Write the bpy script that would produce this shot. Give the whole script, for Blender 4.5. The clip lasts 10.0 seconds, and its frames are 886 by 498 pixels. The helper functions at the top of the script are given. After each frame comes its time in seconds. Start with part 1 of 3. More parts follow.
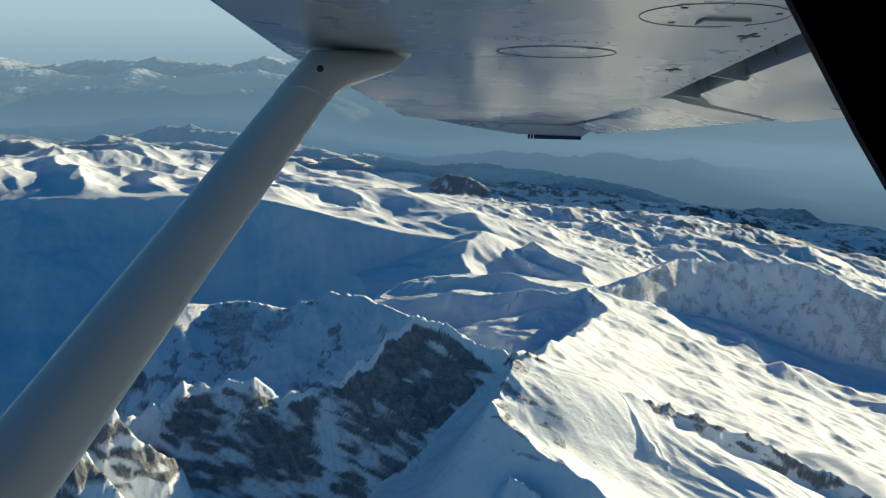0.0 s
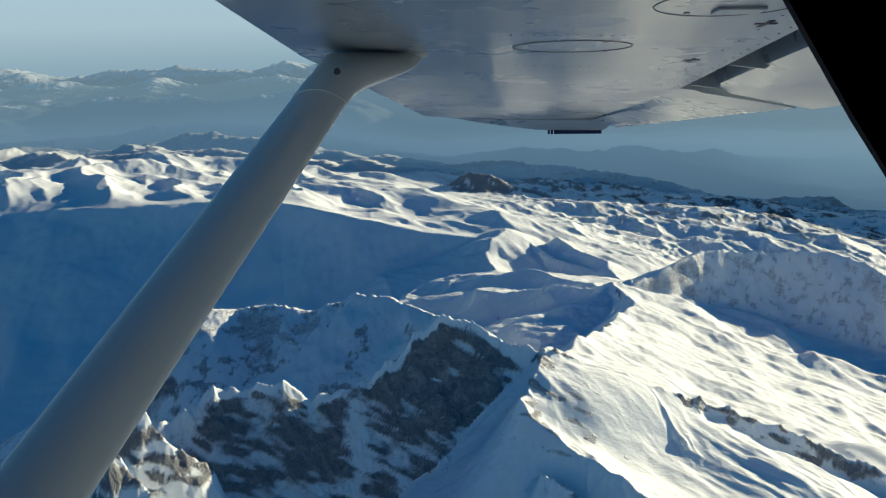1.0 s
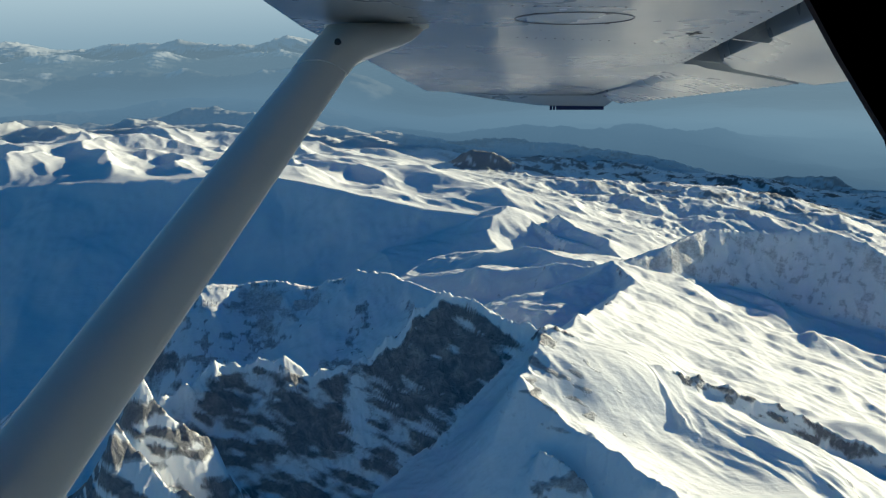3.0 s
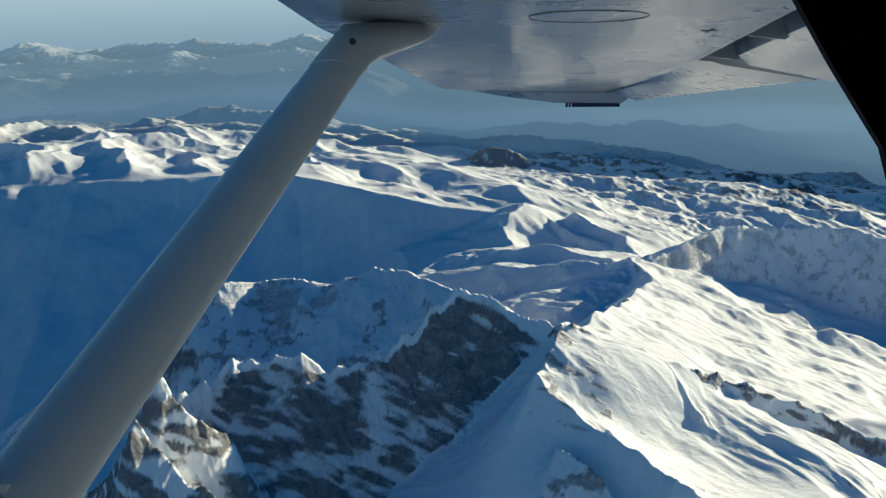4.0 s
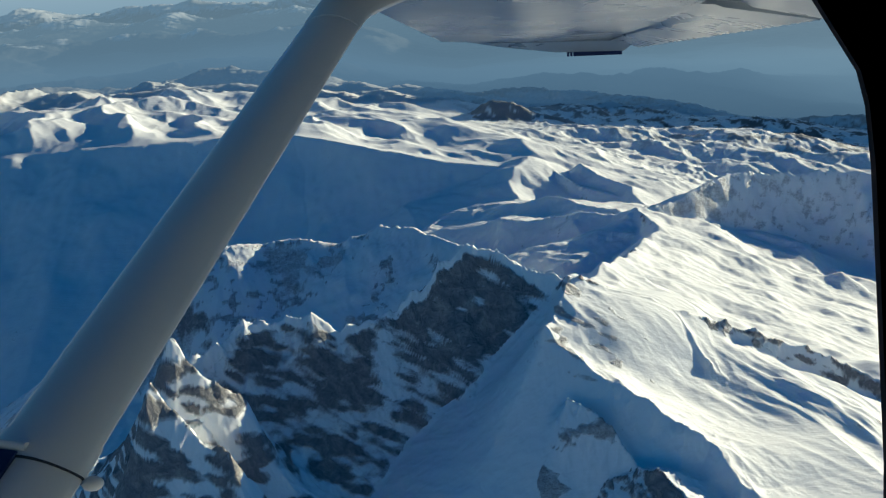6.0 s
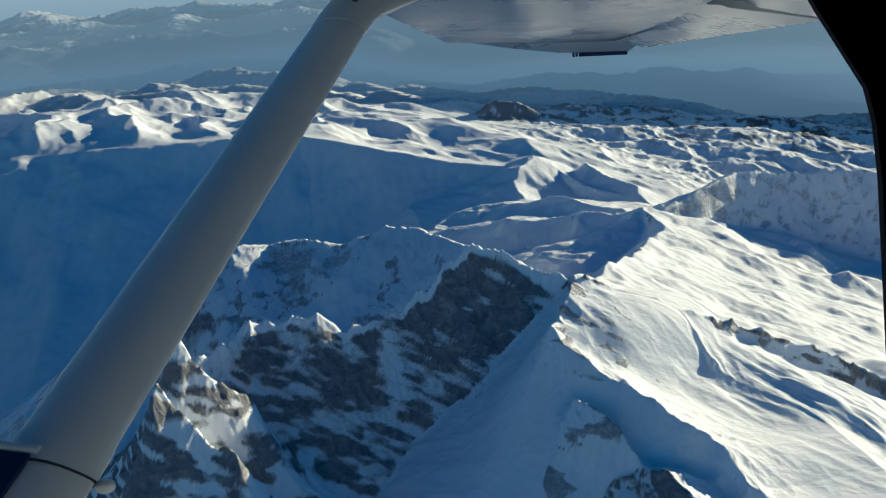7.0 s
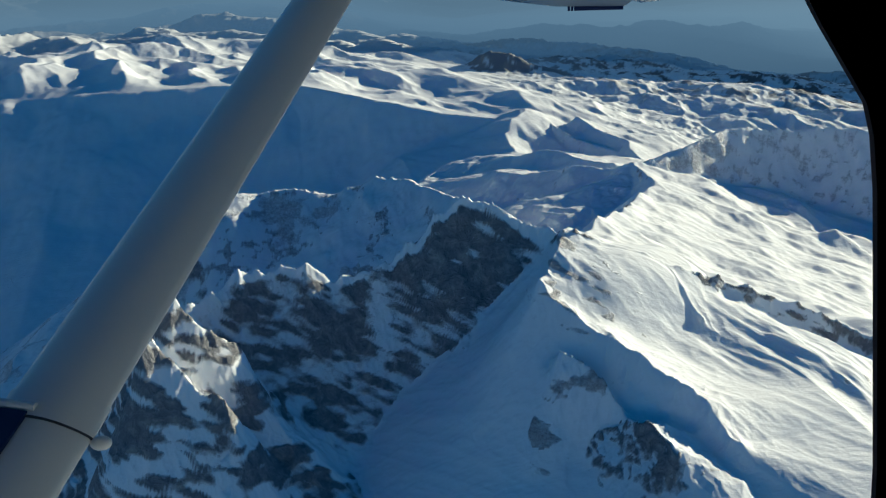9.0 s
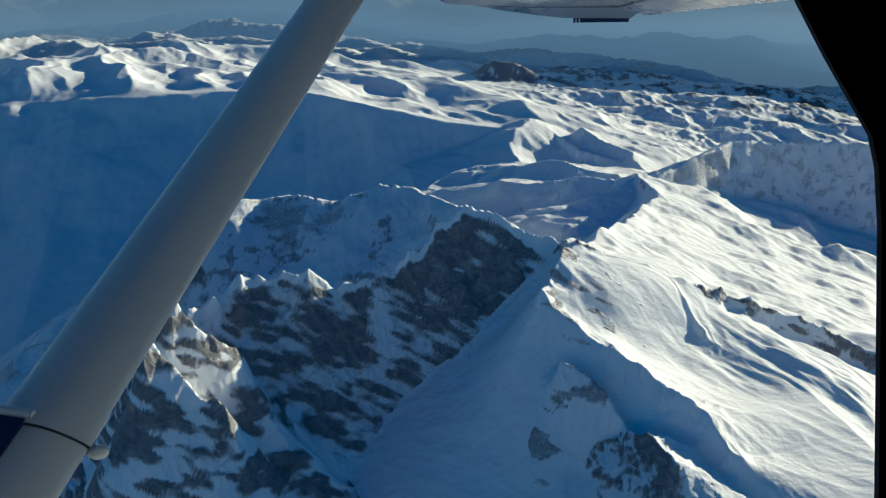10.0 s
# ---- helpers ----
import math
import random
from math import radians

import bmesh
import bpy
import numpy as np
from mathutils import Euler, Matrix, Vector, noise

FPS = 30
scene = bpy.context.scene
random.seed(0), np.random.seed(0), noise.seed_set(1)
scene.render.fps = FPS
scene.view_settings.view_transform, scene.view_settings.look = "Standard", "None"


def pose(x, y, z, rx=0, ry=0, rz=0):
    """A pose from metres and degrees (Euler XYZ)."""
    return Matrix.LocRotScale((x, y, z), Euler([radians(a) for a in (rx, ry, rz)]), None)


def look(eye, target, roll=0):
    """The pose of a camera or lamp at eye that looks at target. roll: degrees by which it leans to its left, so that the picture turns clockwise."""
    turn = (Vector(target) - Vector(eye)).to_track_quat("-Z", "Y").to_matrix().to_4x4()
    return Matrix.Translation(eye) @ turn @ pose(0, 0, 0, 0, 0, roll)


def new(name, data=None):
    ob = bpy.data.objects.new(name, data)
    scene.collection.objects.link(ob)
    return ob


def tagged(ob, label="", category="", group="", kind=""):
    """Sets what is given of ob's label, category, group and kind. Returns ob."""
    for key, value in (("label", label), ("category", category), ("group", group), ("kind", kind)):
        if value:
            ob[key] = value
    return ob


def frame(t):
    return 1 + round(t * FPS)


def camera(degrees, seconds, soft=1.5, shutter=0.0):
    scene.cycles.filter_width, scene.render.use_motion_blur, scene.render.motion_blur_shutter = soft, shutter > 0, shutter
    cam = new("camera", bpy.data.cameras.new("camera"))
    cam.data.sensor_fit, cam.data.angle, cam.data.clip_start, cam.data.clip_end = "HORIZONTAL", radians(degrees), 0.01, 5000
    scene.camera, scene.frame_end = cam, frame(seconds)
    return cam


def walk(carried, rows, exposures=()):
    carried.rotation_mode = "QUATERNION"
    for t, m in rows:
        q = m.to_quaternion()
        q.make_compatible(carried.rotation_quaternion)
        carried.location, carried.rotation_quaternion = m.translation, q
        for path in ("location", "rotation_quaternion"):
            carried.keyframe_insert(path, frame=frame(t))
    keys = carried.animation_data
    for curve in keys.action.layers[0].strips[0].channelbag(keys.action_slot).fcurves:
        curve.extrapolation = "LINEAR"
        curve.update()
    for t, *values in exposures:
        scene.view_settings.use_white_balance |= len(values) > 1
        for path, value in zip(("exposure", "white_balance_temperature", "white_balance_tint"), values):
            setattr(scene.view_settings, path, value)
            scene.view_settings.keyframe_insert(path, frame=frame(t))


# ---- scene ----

# ---------- camera: carried in the cabin of a banking high-wing aeroplane ----------
cam = camera(55.6, 10.0, soft=1.25)
EYE = Vector((-15.17, 5.08, 80.61))
SCALE = 8.0                                      # metres of land to one unit of its plan
PATH = [
    (0.0, -15.170, 5.098, 80.617, 77.04, -0.30, -12.55),
    (0.5, -15.170, 5.093, 80.620, 77.27, 1.31, -11.72),
    (1.0, -15.166, 5.092, 80.617, 76.97, 1.69, -11.33),
    (1.5, -15.161, 5.086, 80.612, 76.56, 0.91, -10.39),
    (2.0, -15.161, 5.084, 80.610, 76.09, 1.49, -10.51),
    (2.5, -15.165, 5.088, 80.606, 75.54, 1.16, -11.52),
    (4.0, -15.162, 5.079, 80.611, 75.27, 1.71, -10.10),
    (4.5, -15.163, 5.089, 80.601, 74.52, 1.75, -10.35),
    (5.0, -15.155, 5.095, 80.599, 73.23, 2.24, -9.46),
    (5.5, -15.157, 5.081, 80.604, 72.47, 2.56, -10.38),
    (6.0, -15.159, 5.071, 80.607, 72.26, 3.52, -10.18),
    (7.5, -15.163, 5.067, 80.617, 72.31, 3.84, -9.61),
    (8.0, -15.157, 5.069, 80.622, 69.97, 3.70, -9.16),
    (8.5, -15.161, 5.066, 80.625, 69.50, 3.15, -9.43),
    (9.0, -15.166, 5.067, 80.628, 69.00, 2.72, -10.25),
    (9.5, -15.163, 5.069, 80.631, 68.37, 1.65, -9.90),
    (10.0, -15.164, 5.071, 80.632, 69.59, 1.96, -9.78),
]
walk(cam, [(t, pose(*p)) for t, *p in PATH], [(0.0, 0.95, 6020, 2), (2.5, 0.92, 5930, 2), (5.0, 0.84, 5820, 2), (7.5, 0.76, 5680, 2), (10.0, 0.74, 5580, 2)])

# ---------- world and sun ----------
SUN_AZ, SUN_EL = radians(68), radians(12.4)      # azimuth from +y towards +x
SUN_DIR = Vector((math.sin(SUN_AZ) * math.cos(SUN_EL), math.cos(SUN_AZ) * math.cos(SUN_EL), math.sin(SUN_EL)))
world = bpy.data.worlds.new("winter_sky")
scene.world = world
world.use_nodes = True
wn = world.node_tree.nodes
wl = world.node_tree.links
sky = wn.new("ShaderNodeTexSky")
sky.sky_type = "NISHITA"
sky.sun_disc = False
sky.sun_elevation = SUN_EL
sky.sun_rotation = SUN_AZ
sky.altitude = 2400
sky.air_density = 1.0
sky.dust_density = 0.1
sky.ozone_density = 3.5
wn["Background"].inputs["Strength"].default_value = 0.037
clear = wn.new("ShaderNodeMix")               # the deep blue of thin, dry mountain air
clear.data_type, clear.blend_type = "RGBA", "MULTIPLY"
clear.inputs["Factor"].default_value = 1.0
clear.inputs["B"].default_value = (0.11, 0.95, 1.22, 1)
wl.new(sky.outputs["Color"], clear.inputs["A"])
wl.new(clear.outputs["Result"], wn["Background"].inputs["Color"])

sun = new("sun", bpy.data.lights.new("sun", "SUN"))
sun.data.energy = 3.95
sun.data.angle = radians(0.5)
sun.data.color = (1.0, 0.84, 0.565)
sun.matrix_world = look(EYE + SUN_DIR * 400, EYE)


# ---------- materials ----------
def nodes_of(name):
    m = bpy.data.materials.new(name)
    m.use_nodes = True
    return m, m.node_tree.nodes, m.node_tree.links, m.node_tree.nodes["Principled BSDF"]


def ramp(n, l, src, stops):
    r = n.new("ShaderNodeValToRGB")
    while len(r.color_ramp.elements) < len(stops):
        r.color_ramp.elements.new(0.5)
    for e, (p, c) in zip(r.color_ramp.elements, stops):
        e.position, e.color = p, (*c, 1)
    l.new(src, r.inputs["Fac"])
    return r.outputs["Color"]


def noise_tex(n, l, scale, detail=5.0, rough=0.6, vec=None, distortion=0.0):
    t = n.new("ShaderNodeTexNoise")
    t.inputs["Scale"].default_value = scale
    t.inputs["Detail"].default_value = detail
    t.inputs["Roughness"].default_value = rough
    t.inputs["Distortion"].default_value = distortion
    if vec is not None:
        l.new(vec, t.inputs["Vector"])
    return t.outputs["Fac"]


def mix_rgb(n, l, fac, a, b, blend="MIX"):
    x = n.new("ShaderNodeMix")
    x.data_type, x.blend_type = "RGBA", blend
    for sock, v in ((x.inputs["Factor"], fac), (x.inputs["A"], a), (x.inputs["B"], b)):
        if isinstance(v, (int, float)):
            sock.default_value = v
        elif isinstance(v, tuple):
            sock.default_value = (*v, 1)
        else:
            l.new(v, sock)
    return x.outputs["Result"]


def bump(n, l, height, strength, distance, bsdf):
    b = n.new("ShaderNodeBump")
    b.inputs["Strength"].default_value = strength
    b.inputs["Distance"].default_value = distance
    l.new(height, b.inputs["Height"])
    l.new(b.outputs["Normal"], bsdf.inputs["Normal"])


def alpine_material(name, far=False):
    """Snow with bare rock and dark scrub where the mesh says so; far=True mixes in haze painted as blue emission."""
    m, n, l, b = nodes_of(name)
    plan = n.new("ShaderNodeMapping")
    plan.inputs["Scale"].default_value = (1 / SCALE,) * 3
    l.new(n.new("ShaderNodeNewGeometry").outputs["Position"], plan.inputs["Vector"])
    pos = plan.outputs["Vector"]
    rock = n.new("ShaderNodeAttribute")
    rock.attribute_name = "rock"
    scrub = n.new("ShaderNodeAttribute")
    scrub.attribute_name = "scrub"
    fine = noise_tex(n, l, 2.6, 9.0, 0.72, pos)
    coarse = noise_tex(n, l, 0.12, 5.0, 0.6, pos)
    snow_col = ramp(n, l, coarse, [(0.25, (0.80, 0.82, 0.85)), (0.75, (0.90, 0.90, 0.89))])
    strata = noise_tex(n, l, 1.3, 8.0, 0.66, pos, 0.5)
    rock_col = ramp(n, l, strata, [(0.28, (0.14, 0.148, 0.17)), (0.50, (0.235, 0.235, 0.245)), (0.70, (0.42, 0.39, 0.36))])
    # the edge between rock and snow is broken up by the fine noise
    add = n.new("ShaderNodeMath")
    add.operation = "ADD"
    l.new(rock.outputs["Fac"], add.inputs[0])
    sub = n.new("ShaderNodeMath")
    sub.operation = "MULTIPLY_ADD"
    sub.inputs[1].default_value, sub.inputs[2].default_value = 1.35, -0.67
    stretch = n.new("ShaderNodeMapping")
    stretch.inputs["Scale"].default_value = (0.75, 0.75, 1.3)
    l.new(pos, stretch.inputs["Vector"])
    streak = noise_tex(n, l, 1.7, 7.0, 0.7, stretch.outputs["Vector"])
    both = n.new("ShaderNodeMath")
    both.operation = "MULTIPLY_ADD"
    both.inputs[1].default_value = 0.55
    l.new(streak, both.inputs[0])
    half = n.new("ShaderNodeMath")
    half.operation = "MULTIPLY"
    half.inputs[1].default_value = 0.45
    l.new(fine, half.inputs[0])
    l.new(half.outputs[0], both.inputs[2])
    l.new(both.outputs[0], sub.inputs[0])
    l.new(sub.outputs[0], add.inputs[1])
    mask = ramp(n, l, add.outputs[0], [(0.28, (0, 0, 0)), (0.46, (0.35, 0.35, 0.35)), (0.82, (1, 1, 1))])
    col = mix_rgb(n, l, mask, snow_col, rock_col)
    col = mix_rgb(n, l, scrub.outputs["Fac"], col, (0.04, 0.05, 0.055))
    l.new(col, b.inputs["Base Color"])
    b.inputs["Roughness"].default_value = 0.75
    b.inputs["Specular IOR Level"].default_value = 0.25
    hgt = n.new("ShaderNodeMath")
    hgt.operation = "MULTIPLY_ADD"
    l.new(mask, hgt.inputs[0])
    l.new(strata, hgt.inputs[1])
    hgt.inputs[2].default_value = 0.0
    soft = n.new("ShaderNodeMath")
    soft.operation = "MULTIPLY_ADD"
    l.new(fine, soft.inputs[0])
    soft.inputs[1].default_value = 0.05
    wind = n.new("ShaderNodeMapping")
    wind.inputs["Rotation"].default_value = (0, 0, radians(48))
    wind.inputs["Scale"].default_value = (0.28, 1.5, 0.6)
    l.new(pos, wind.inputs["Vector"])
    packed = n.new("ShaderNodeMath")
    packed.operation = "MULTIPLY_ADD"
    l.new(noise_tex(n, l, 1.0, 6.0, 0.6, wind.outputs["Vector"]), packed.inputs[0])
    packed.inputs[1].default_value = 0.22
    l.new(hgt.outputs[0], packed.inputs[2])
    l.new(packed.outputs[0], soft.inputs[2])
    bump(n, l, soft.outputs[0], 0.85, 0.5 * SCALE, b)
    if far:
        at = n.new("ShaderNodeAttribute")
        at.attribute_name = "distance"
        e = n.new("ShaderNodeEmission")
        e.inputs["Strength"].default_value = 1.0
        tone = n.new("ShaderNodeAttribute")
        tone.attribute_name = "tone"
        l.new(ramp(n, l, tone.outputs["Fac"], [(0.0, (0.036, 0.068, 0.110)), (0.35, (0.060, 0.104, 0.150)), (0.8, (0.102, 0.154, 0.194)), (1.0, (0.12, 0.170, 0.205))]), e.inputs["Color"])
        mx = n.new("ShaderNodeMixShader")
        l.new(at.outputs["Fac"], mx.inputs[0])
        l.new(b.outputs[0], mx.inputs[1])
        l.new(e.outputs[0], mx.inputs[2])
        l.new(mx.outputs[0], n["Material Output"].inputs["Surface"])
    return m


def paint_material(name, colour, rough=0.32, wave=0.0, dirt=0.1):
    m, n, l, b = nodes_of(name)
    obj = n.new("ShaderNodeTexCoord").outputs["Object"]
    big = noise_tex(n, l, 2.2, 4.0, 0.6, obj)
    small = noise_tex(n, l, 38.0, 4.0, 0.7, obj)
    dark = tuple(c * (1 - dirt) for c in colour)
    col = mix_rgb(n, l, big, dark, colour)
    col = mix_rgb(n, l, ramp(n, l, small, [(0.62, (0, 0, 0)), (0.8, (dirt, dirt, dirt))]), col, tuple(c * 0.5 for c in colour))
    l.new(col, b.inputs["Base Color"])
    l.new(ramp(n, l, big, [(0.3, (rough * 0.8,) * 3), (0.7, (rough * 1.25,) * 3)]), b.inputs["Roughness"])
    b.inputs["Coat Weight"].default_value = 0.35 if wave else 0.1
    b.inputs["Coat Roughness"].default_value = 0.09
    if wave:
        bump(n, l, noise_tex(n, l, 5.0, 2.0, 0.5, obj), wave, 0.02, b)
    return m


def plain_material(name, colour, rough=0.5, metal=0.0):
    m, n, l, b = nodes_of(name)
    obj = n.new("ShaderNodeTexCoord").outputs["Object"]
    f = noise_tex(n, l, 60.0, 4.0, 0.6, obj)
    l.new(mix_rgb(n, l, f, tuple(c * 0.75 for c in colour), colour), b.inputs["Base Color"])
    b.inputs["Roughness"].default_value = rough
    b.inputs["Metallic"].default_value = metal
    return m


MAT_ALPINE = alpine_material("snow_and_rock")
MAT_FAR = alpine_material("distant_snow_rock_and_painted_haze", far=True)
# white paint with the wing underside's blue-grey shade put into its base colour
MAT_PAINT = paint_material("shade_toned_white_paint", (0.295, 0.325, 0.355), 0.28, 0.06, 0.12)
MAT_STRUT = paint_material("white_strut_paint", (0.74, 0.71, 0.67), 0.42, 0.0, 0.08)
# dark grey for the flap recess: its shade is put into the colour
MAT_COVE_SHADE = plain_material("painted_cove_shade", (0.13, 0.14, 0.15), 0.6)
MAT_SEAM = plain_material("dark_seam_sealant", (0.05, 0.05, 0.055), 0.7)
MAT_RIVET = plain_material("weathered_steel", (0.16, 0.16, 0.17), 0.45, 0.6)
MAT_RUBBER = plain_material("dark_window_surround", (0.05, 0.022, 0.02), 0.85)
MAT_LINING = plain_material("dark_cabin_lining", (0.035, 0.03, 0.03), 0.9)
MAT_NAVY = plain_material("dark_blue_paint", (0.005, 0.018, 0.09), 0.8)


# ---------- noise for the land ----------
rng = np.random.default_rng(7)
PERM = rng.permutation(4096)
GRAD = rng.uniform(0, 2 * np.pi, 4096)


def perlin(x, y, seed=0):
    xi, yi = np.floor(x).astype(np.int64), np.floor(y).astype(np.int64)
    xf, yf = x - xi, y - yi
    u, v = xf ** 3 * (xf * (xf * 6 - 15) + 10), yf ** 3 * (yf * (yf * 6 - 15) + 10)

    def corner(dx, dy):
        a = GRAD[PERM[(PERM[(xi + dx + seed * 131) & 4095] + yi + dy) & 4095]]
        return np.cos(a) * (xf - dx) + np.sin(a) * (yf - dy)

    top = corner(0, 0) * (1 - u) + corner(1, 0) * u
    low = corner(0, 1) * (1 - u) + corner(1, 1) * u
    return (top * (1 - v) + low * v) * 1.5


def fbm(x, y, octaves=5, gain=0.5, seed=0):
    out, amp = 0.0, 1.0
    for o in range(octaves):
        out = out + amp * perlin(x, y, seed + o)
        x, y, amp = x * 2.03 + 17.3, y * 2.03 - 9.1, amp * gain
    return out


def ridged(x, y, octaves=5, gain=0.5, seed=0):
    out, amp, w = 0.0, 1.0, 1.0
    for o in range(octaves):
        s = (1 - np.abs(perlin(x, y, seed + o))) ** 2
        out = out + amp * w * (s - 0.55)
        w = np.clip(s * 1.6, 0, 1)
        x, y, amp = x * 2.07 - 5.7, y * 2.07 + 11.9, amp * gain
    return out


def smooth(a, b, x):
    t = np.clip((x - a) / (b - a), 0, 1)
    return t * t * (3 - 2 * t)


# ---------- the plan of the land: crests as (x, y, height) ----------
def crest(x, y, line, left, right):
    """Height of a mountain about a crest line. left, right: (steepness, reach) of its two flanks as one walks the line."""
    ds, hs, sides = [], [], []
    for (ax, ay, az), (bx, by, bz) in zip(line, line[1:]):
        dx, dy = bx - ax, by - ay
        s = np.clip(((x - ax) * dx + (y - ay) * dy) / (dx * dx + dy * dy), 0, 1)
        d = np.hypot(x - ax - s * dx, y - ay - s * dy)
        ds.append(d)
        hs.append(az + s * (bz - az))
        sides.append((dx * (y - ay) - dy * (x - ax)) / math.hypot(dx, dy) / (d + 0.3))
    best = np.minimum.reduce(ds)
    total, hz, side = 0.0, 0.0, 0.0
    for d, hgt, sd in zip(ds, hs, sides):
        w = np.exp(-(d - best) / (0.10 * best + 0.35))
        total, hz, side = total + w, hz + w * hgt, side + w * sd
    hz, side = hz / total, side / total
    kl, kr = (k * r * (1 - np.exp(-best / r)) + 0.10 * best + 0.45 * np.maximum(best - 1.6 * r, 0) for k, r in (left, right))
    w = smooth(-0.9, 0.9, side)
    return hz - (kr * (1 - w) + kl * w), best


NEAR = [
    # the rocky headwall crest and its towers
    ([(-25.3, 62.7, 54.9), (-22.5, 64.1, 56.1), (-21.2, 64.8, 56.8), (-20.2, 65.3, 57.2), (-18.1, 65.4, 57.3), (-16.3, 65.1, 57.3), (-15.1, 65.1, 56.4), (-13.7, 65.3, 55.6), (-10.2, 65.9, 56.2), (-7.8, 66.1, 57.7), (-5.7, 66.4, 59.6), (-3.6, 66.4, 60.4), (-1.7, 66.4, 60.3), (0.2, 65.7, 59.9), (1.8, 64.7, 59.0), (3.2, 63.3, 58.5)], (1.2, 22), (1.9, 9.0)),
    # the sharp spur between the sunlit flank and the shaded one
    ([(3.4, 62.7, 58.6), (2.6, 60.8, 58.1), (1.4, 59.1, 57.2), (0.3, 57.4, 57.1), (1.0, 56.2, 56.0), (2.8, 54.7, 54.7), (5.5, 52.4, 53.1), (7.2, 50.7, 52.1), (8.6, 49.3, 51.2), (9.4, 46.4, 49.6)], (0.36, 7), (1.30, 14)),
    # the banded crest that runs down to the right
    ([(3.4, 62.7, 58.6), (5.5, 63.0, 57.9), (7.8, 62.9, 56.6), (10.2, 62.6, 55.5), (12.5, 62.4, 54.6), (17.3, 63.2, 52.7), (22.3, 63.0, 50.5), (26.8, 61.8, 48.3), (30.7, 59.9, 46.5), (36.9, 54.8, 43.7)], (0.9, 30), (1.9, 2.2)),
    # lesser ribs and spires
    ([(0.4, 53.6, 53.9), (1.7, 52.5, 53.1), (2.8, 51.4, 52.4), (3.3, 50.5, 51.3), (3.4, 49.4, 50.0)], (2.0, 2), (2.6, 2.5)),
    ([(-4.1, 61.0, 51.9), (-4.9, 58.6, 50.0), (-5.1, 56.1, 48.3), (-4.9, 52.5, 46.6)], (1.0, 3), (1.1, 4)),
    ([(-25.2, 57.7, 59.2), (-23.8, 57.6, 57.5), (-22.4, 57.8, 56.4), (-21.2, 58.1, 55.3), (-20.4, 59.3, 53.0)], (2.2, 6), (2.2, 6)),
    ([(-26.0, 53.4, 58.4), (-24.9, 52.9, 57.0), (-23.6, 52.3, 55.6), (-22.8, 52.1, 54.8), (-21.9, 52.0, 54.0), (-21.4, 51.2, 52.4)], (2.3, 9), (2.1, 11)),
    ([(11.9, 62.4, 54.6), (12.5, 60.8, 53.5), (13.0, 59.6, 52.4), (13.4, 58.6, 51.5)], (1.2, 1.6), (1.9, 1.6)),
    ([(2.4, 50.0, 49.6), (3.4, 48.9, 50.6), (4.2, 47.7, 50.7), (4.6, 45.7, 50.0)], (0.6, 3), (1.6, 4)),
]
MID = [
    ([(-72.1, 133.0, 6.9), (-57.4, 141.7, 18.0), (-44.6, 147.1, 29.8), (-33.3, 150.0, 37.0), (-29.4, 151.4, 38.1), (-23.5, 152.9, 37.7), (-19.0, 152.0, 38.5), (-11.5, 150.0, 38.1), (-6.5, 147.8, 39.6), (-2.6, 146.5, 40.6), (0.4, 145.2, 40.7)], (1.4, 45), (0.62, 42)),
    ([(-2.6, 146.5, 40.6), (1.5, 144.1, 40.4), (5.7, 139.5, 39.1), (8.8, 130.8, 39.0), (9.7, 120.4, 37.9), (8.9, 106.3, 35.9)], (0.55, 40), (0.62, 42)),
]
HORN = [
    ([(5.4, 69.9, 55.8), (11.2, 80.6, 51.9), (20.7, 98.5, 46.1), (31.5, 117.8, 41.1), (41.6, 135.3, 37.2), (45.9, 147.6, 36.1), (47.8, 153.9, 36.3)], (0.8, 30), (0.31, 60)),
    ([(47.8, 153.9, 36.3), (51.6, 152.7, 33.4), (57.2, 150.6, 31.0), (61.3, 148.7, 29.9), (60.1, 144.0, 28.5), (62.0, 139.5, 26.7), (68.0, 133.5, 25.4), (73.6, 128.5, 27.8), (76.2, 124.1, 25.4), (78.2, 116.1, 23.1)], (0.75, 30), (0.05, 20)),
    ([(25.8, 176.3, 30.9), (34.6, 169.7, 32.0), (41.3, 162.3, 34.0), (46.0, 156.2, 35.6), (47.8, 153.9, 36.3)], (0.35, 20), (0.7, 20)),
    ([(32.5, 195.2, 28.7), (37.6, 190.8, 30.5), (42.3, 184.1, 31.8), (45.6, 174.5, 32.2), (47.3, 165.4, 33.5)], (0.30, 14), (0.6, 14)),
]
WALL = [
    ([(48.3, 155.2, 35.6), (54.9, 157.8, 36.0), (62.8, 160.6, 37.7), (70.9, 163.2, 38.6), (77.6, 164.0, 38.9), (83.2, 164.2, 37.7), (90.2, 163.2, 37.3), (97.5, 160.5, 36.5), (103.5, 156.1, 35.3), (112.8, 145.6, 30.3), (124.4, 126.5, 24.2)], (0.5, 60), (1.25, 40)),
]
HILL = [
    ([(71.9, 438.4, 14.2), (78.5, 435.0, 18.7), (83.3, 431.9, 20.9), (91.1, 425.9, 18.8), (100.0, 420.4, 15.5), (110.1, 414.4, 12.6)], (0.40, 22), (0.50, 22)),
]
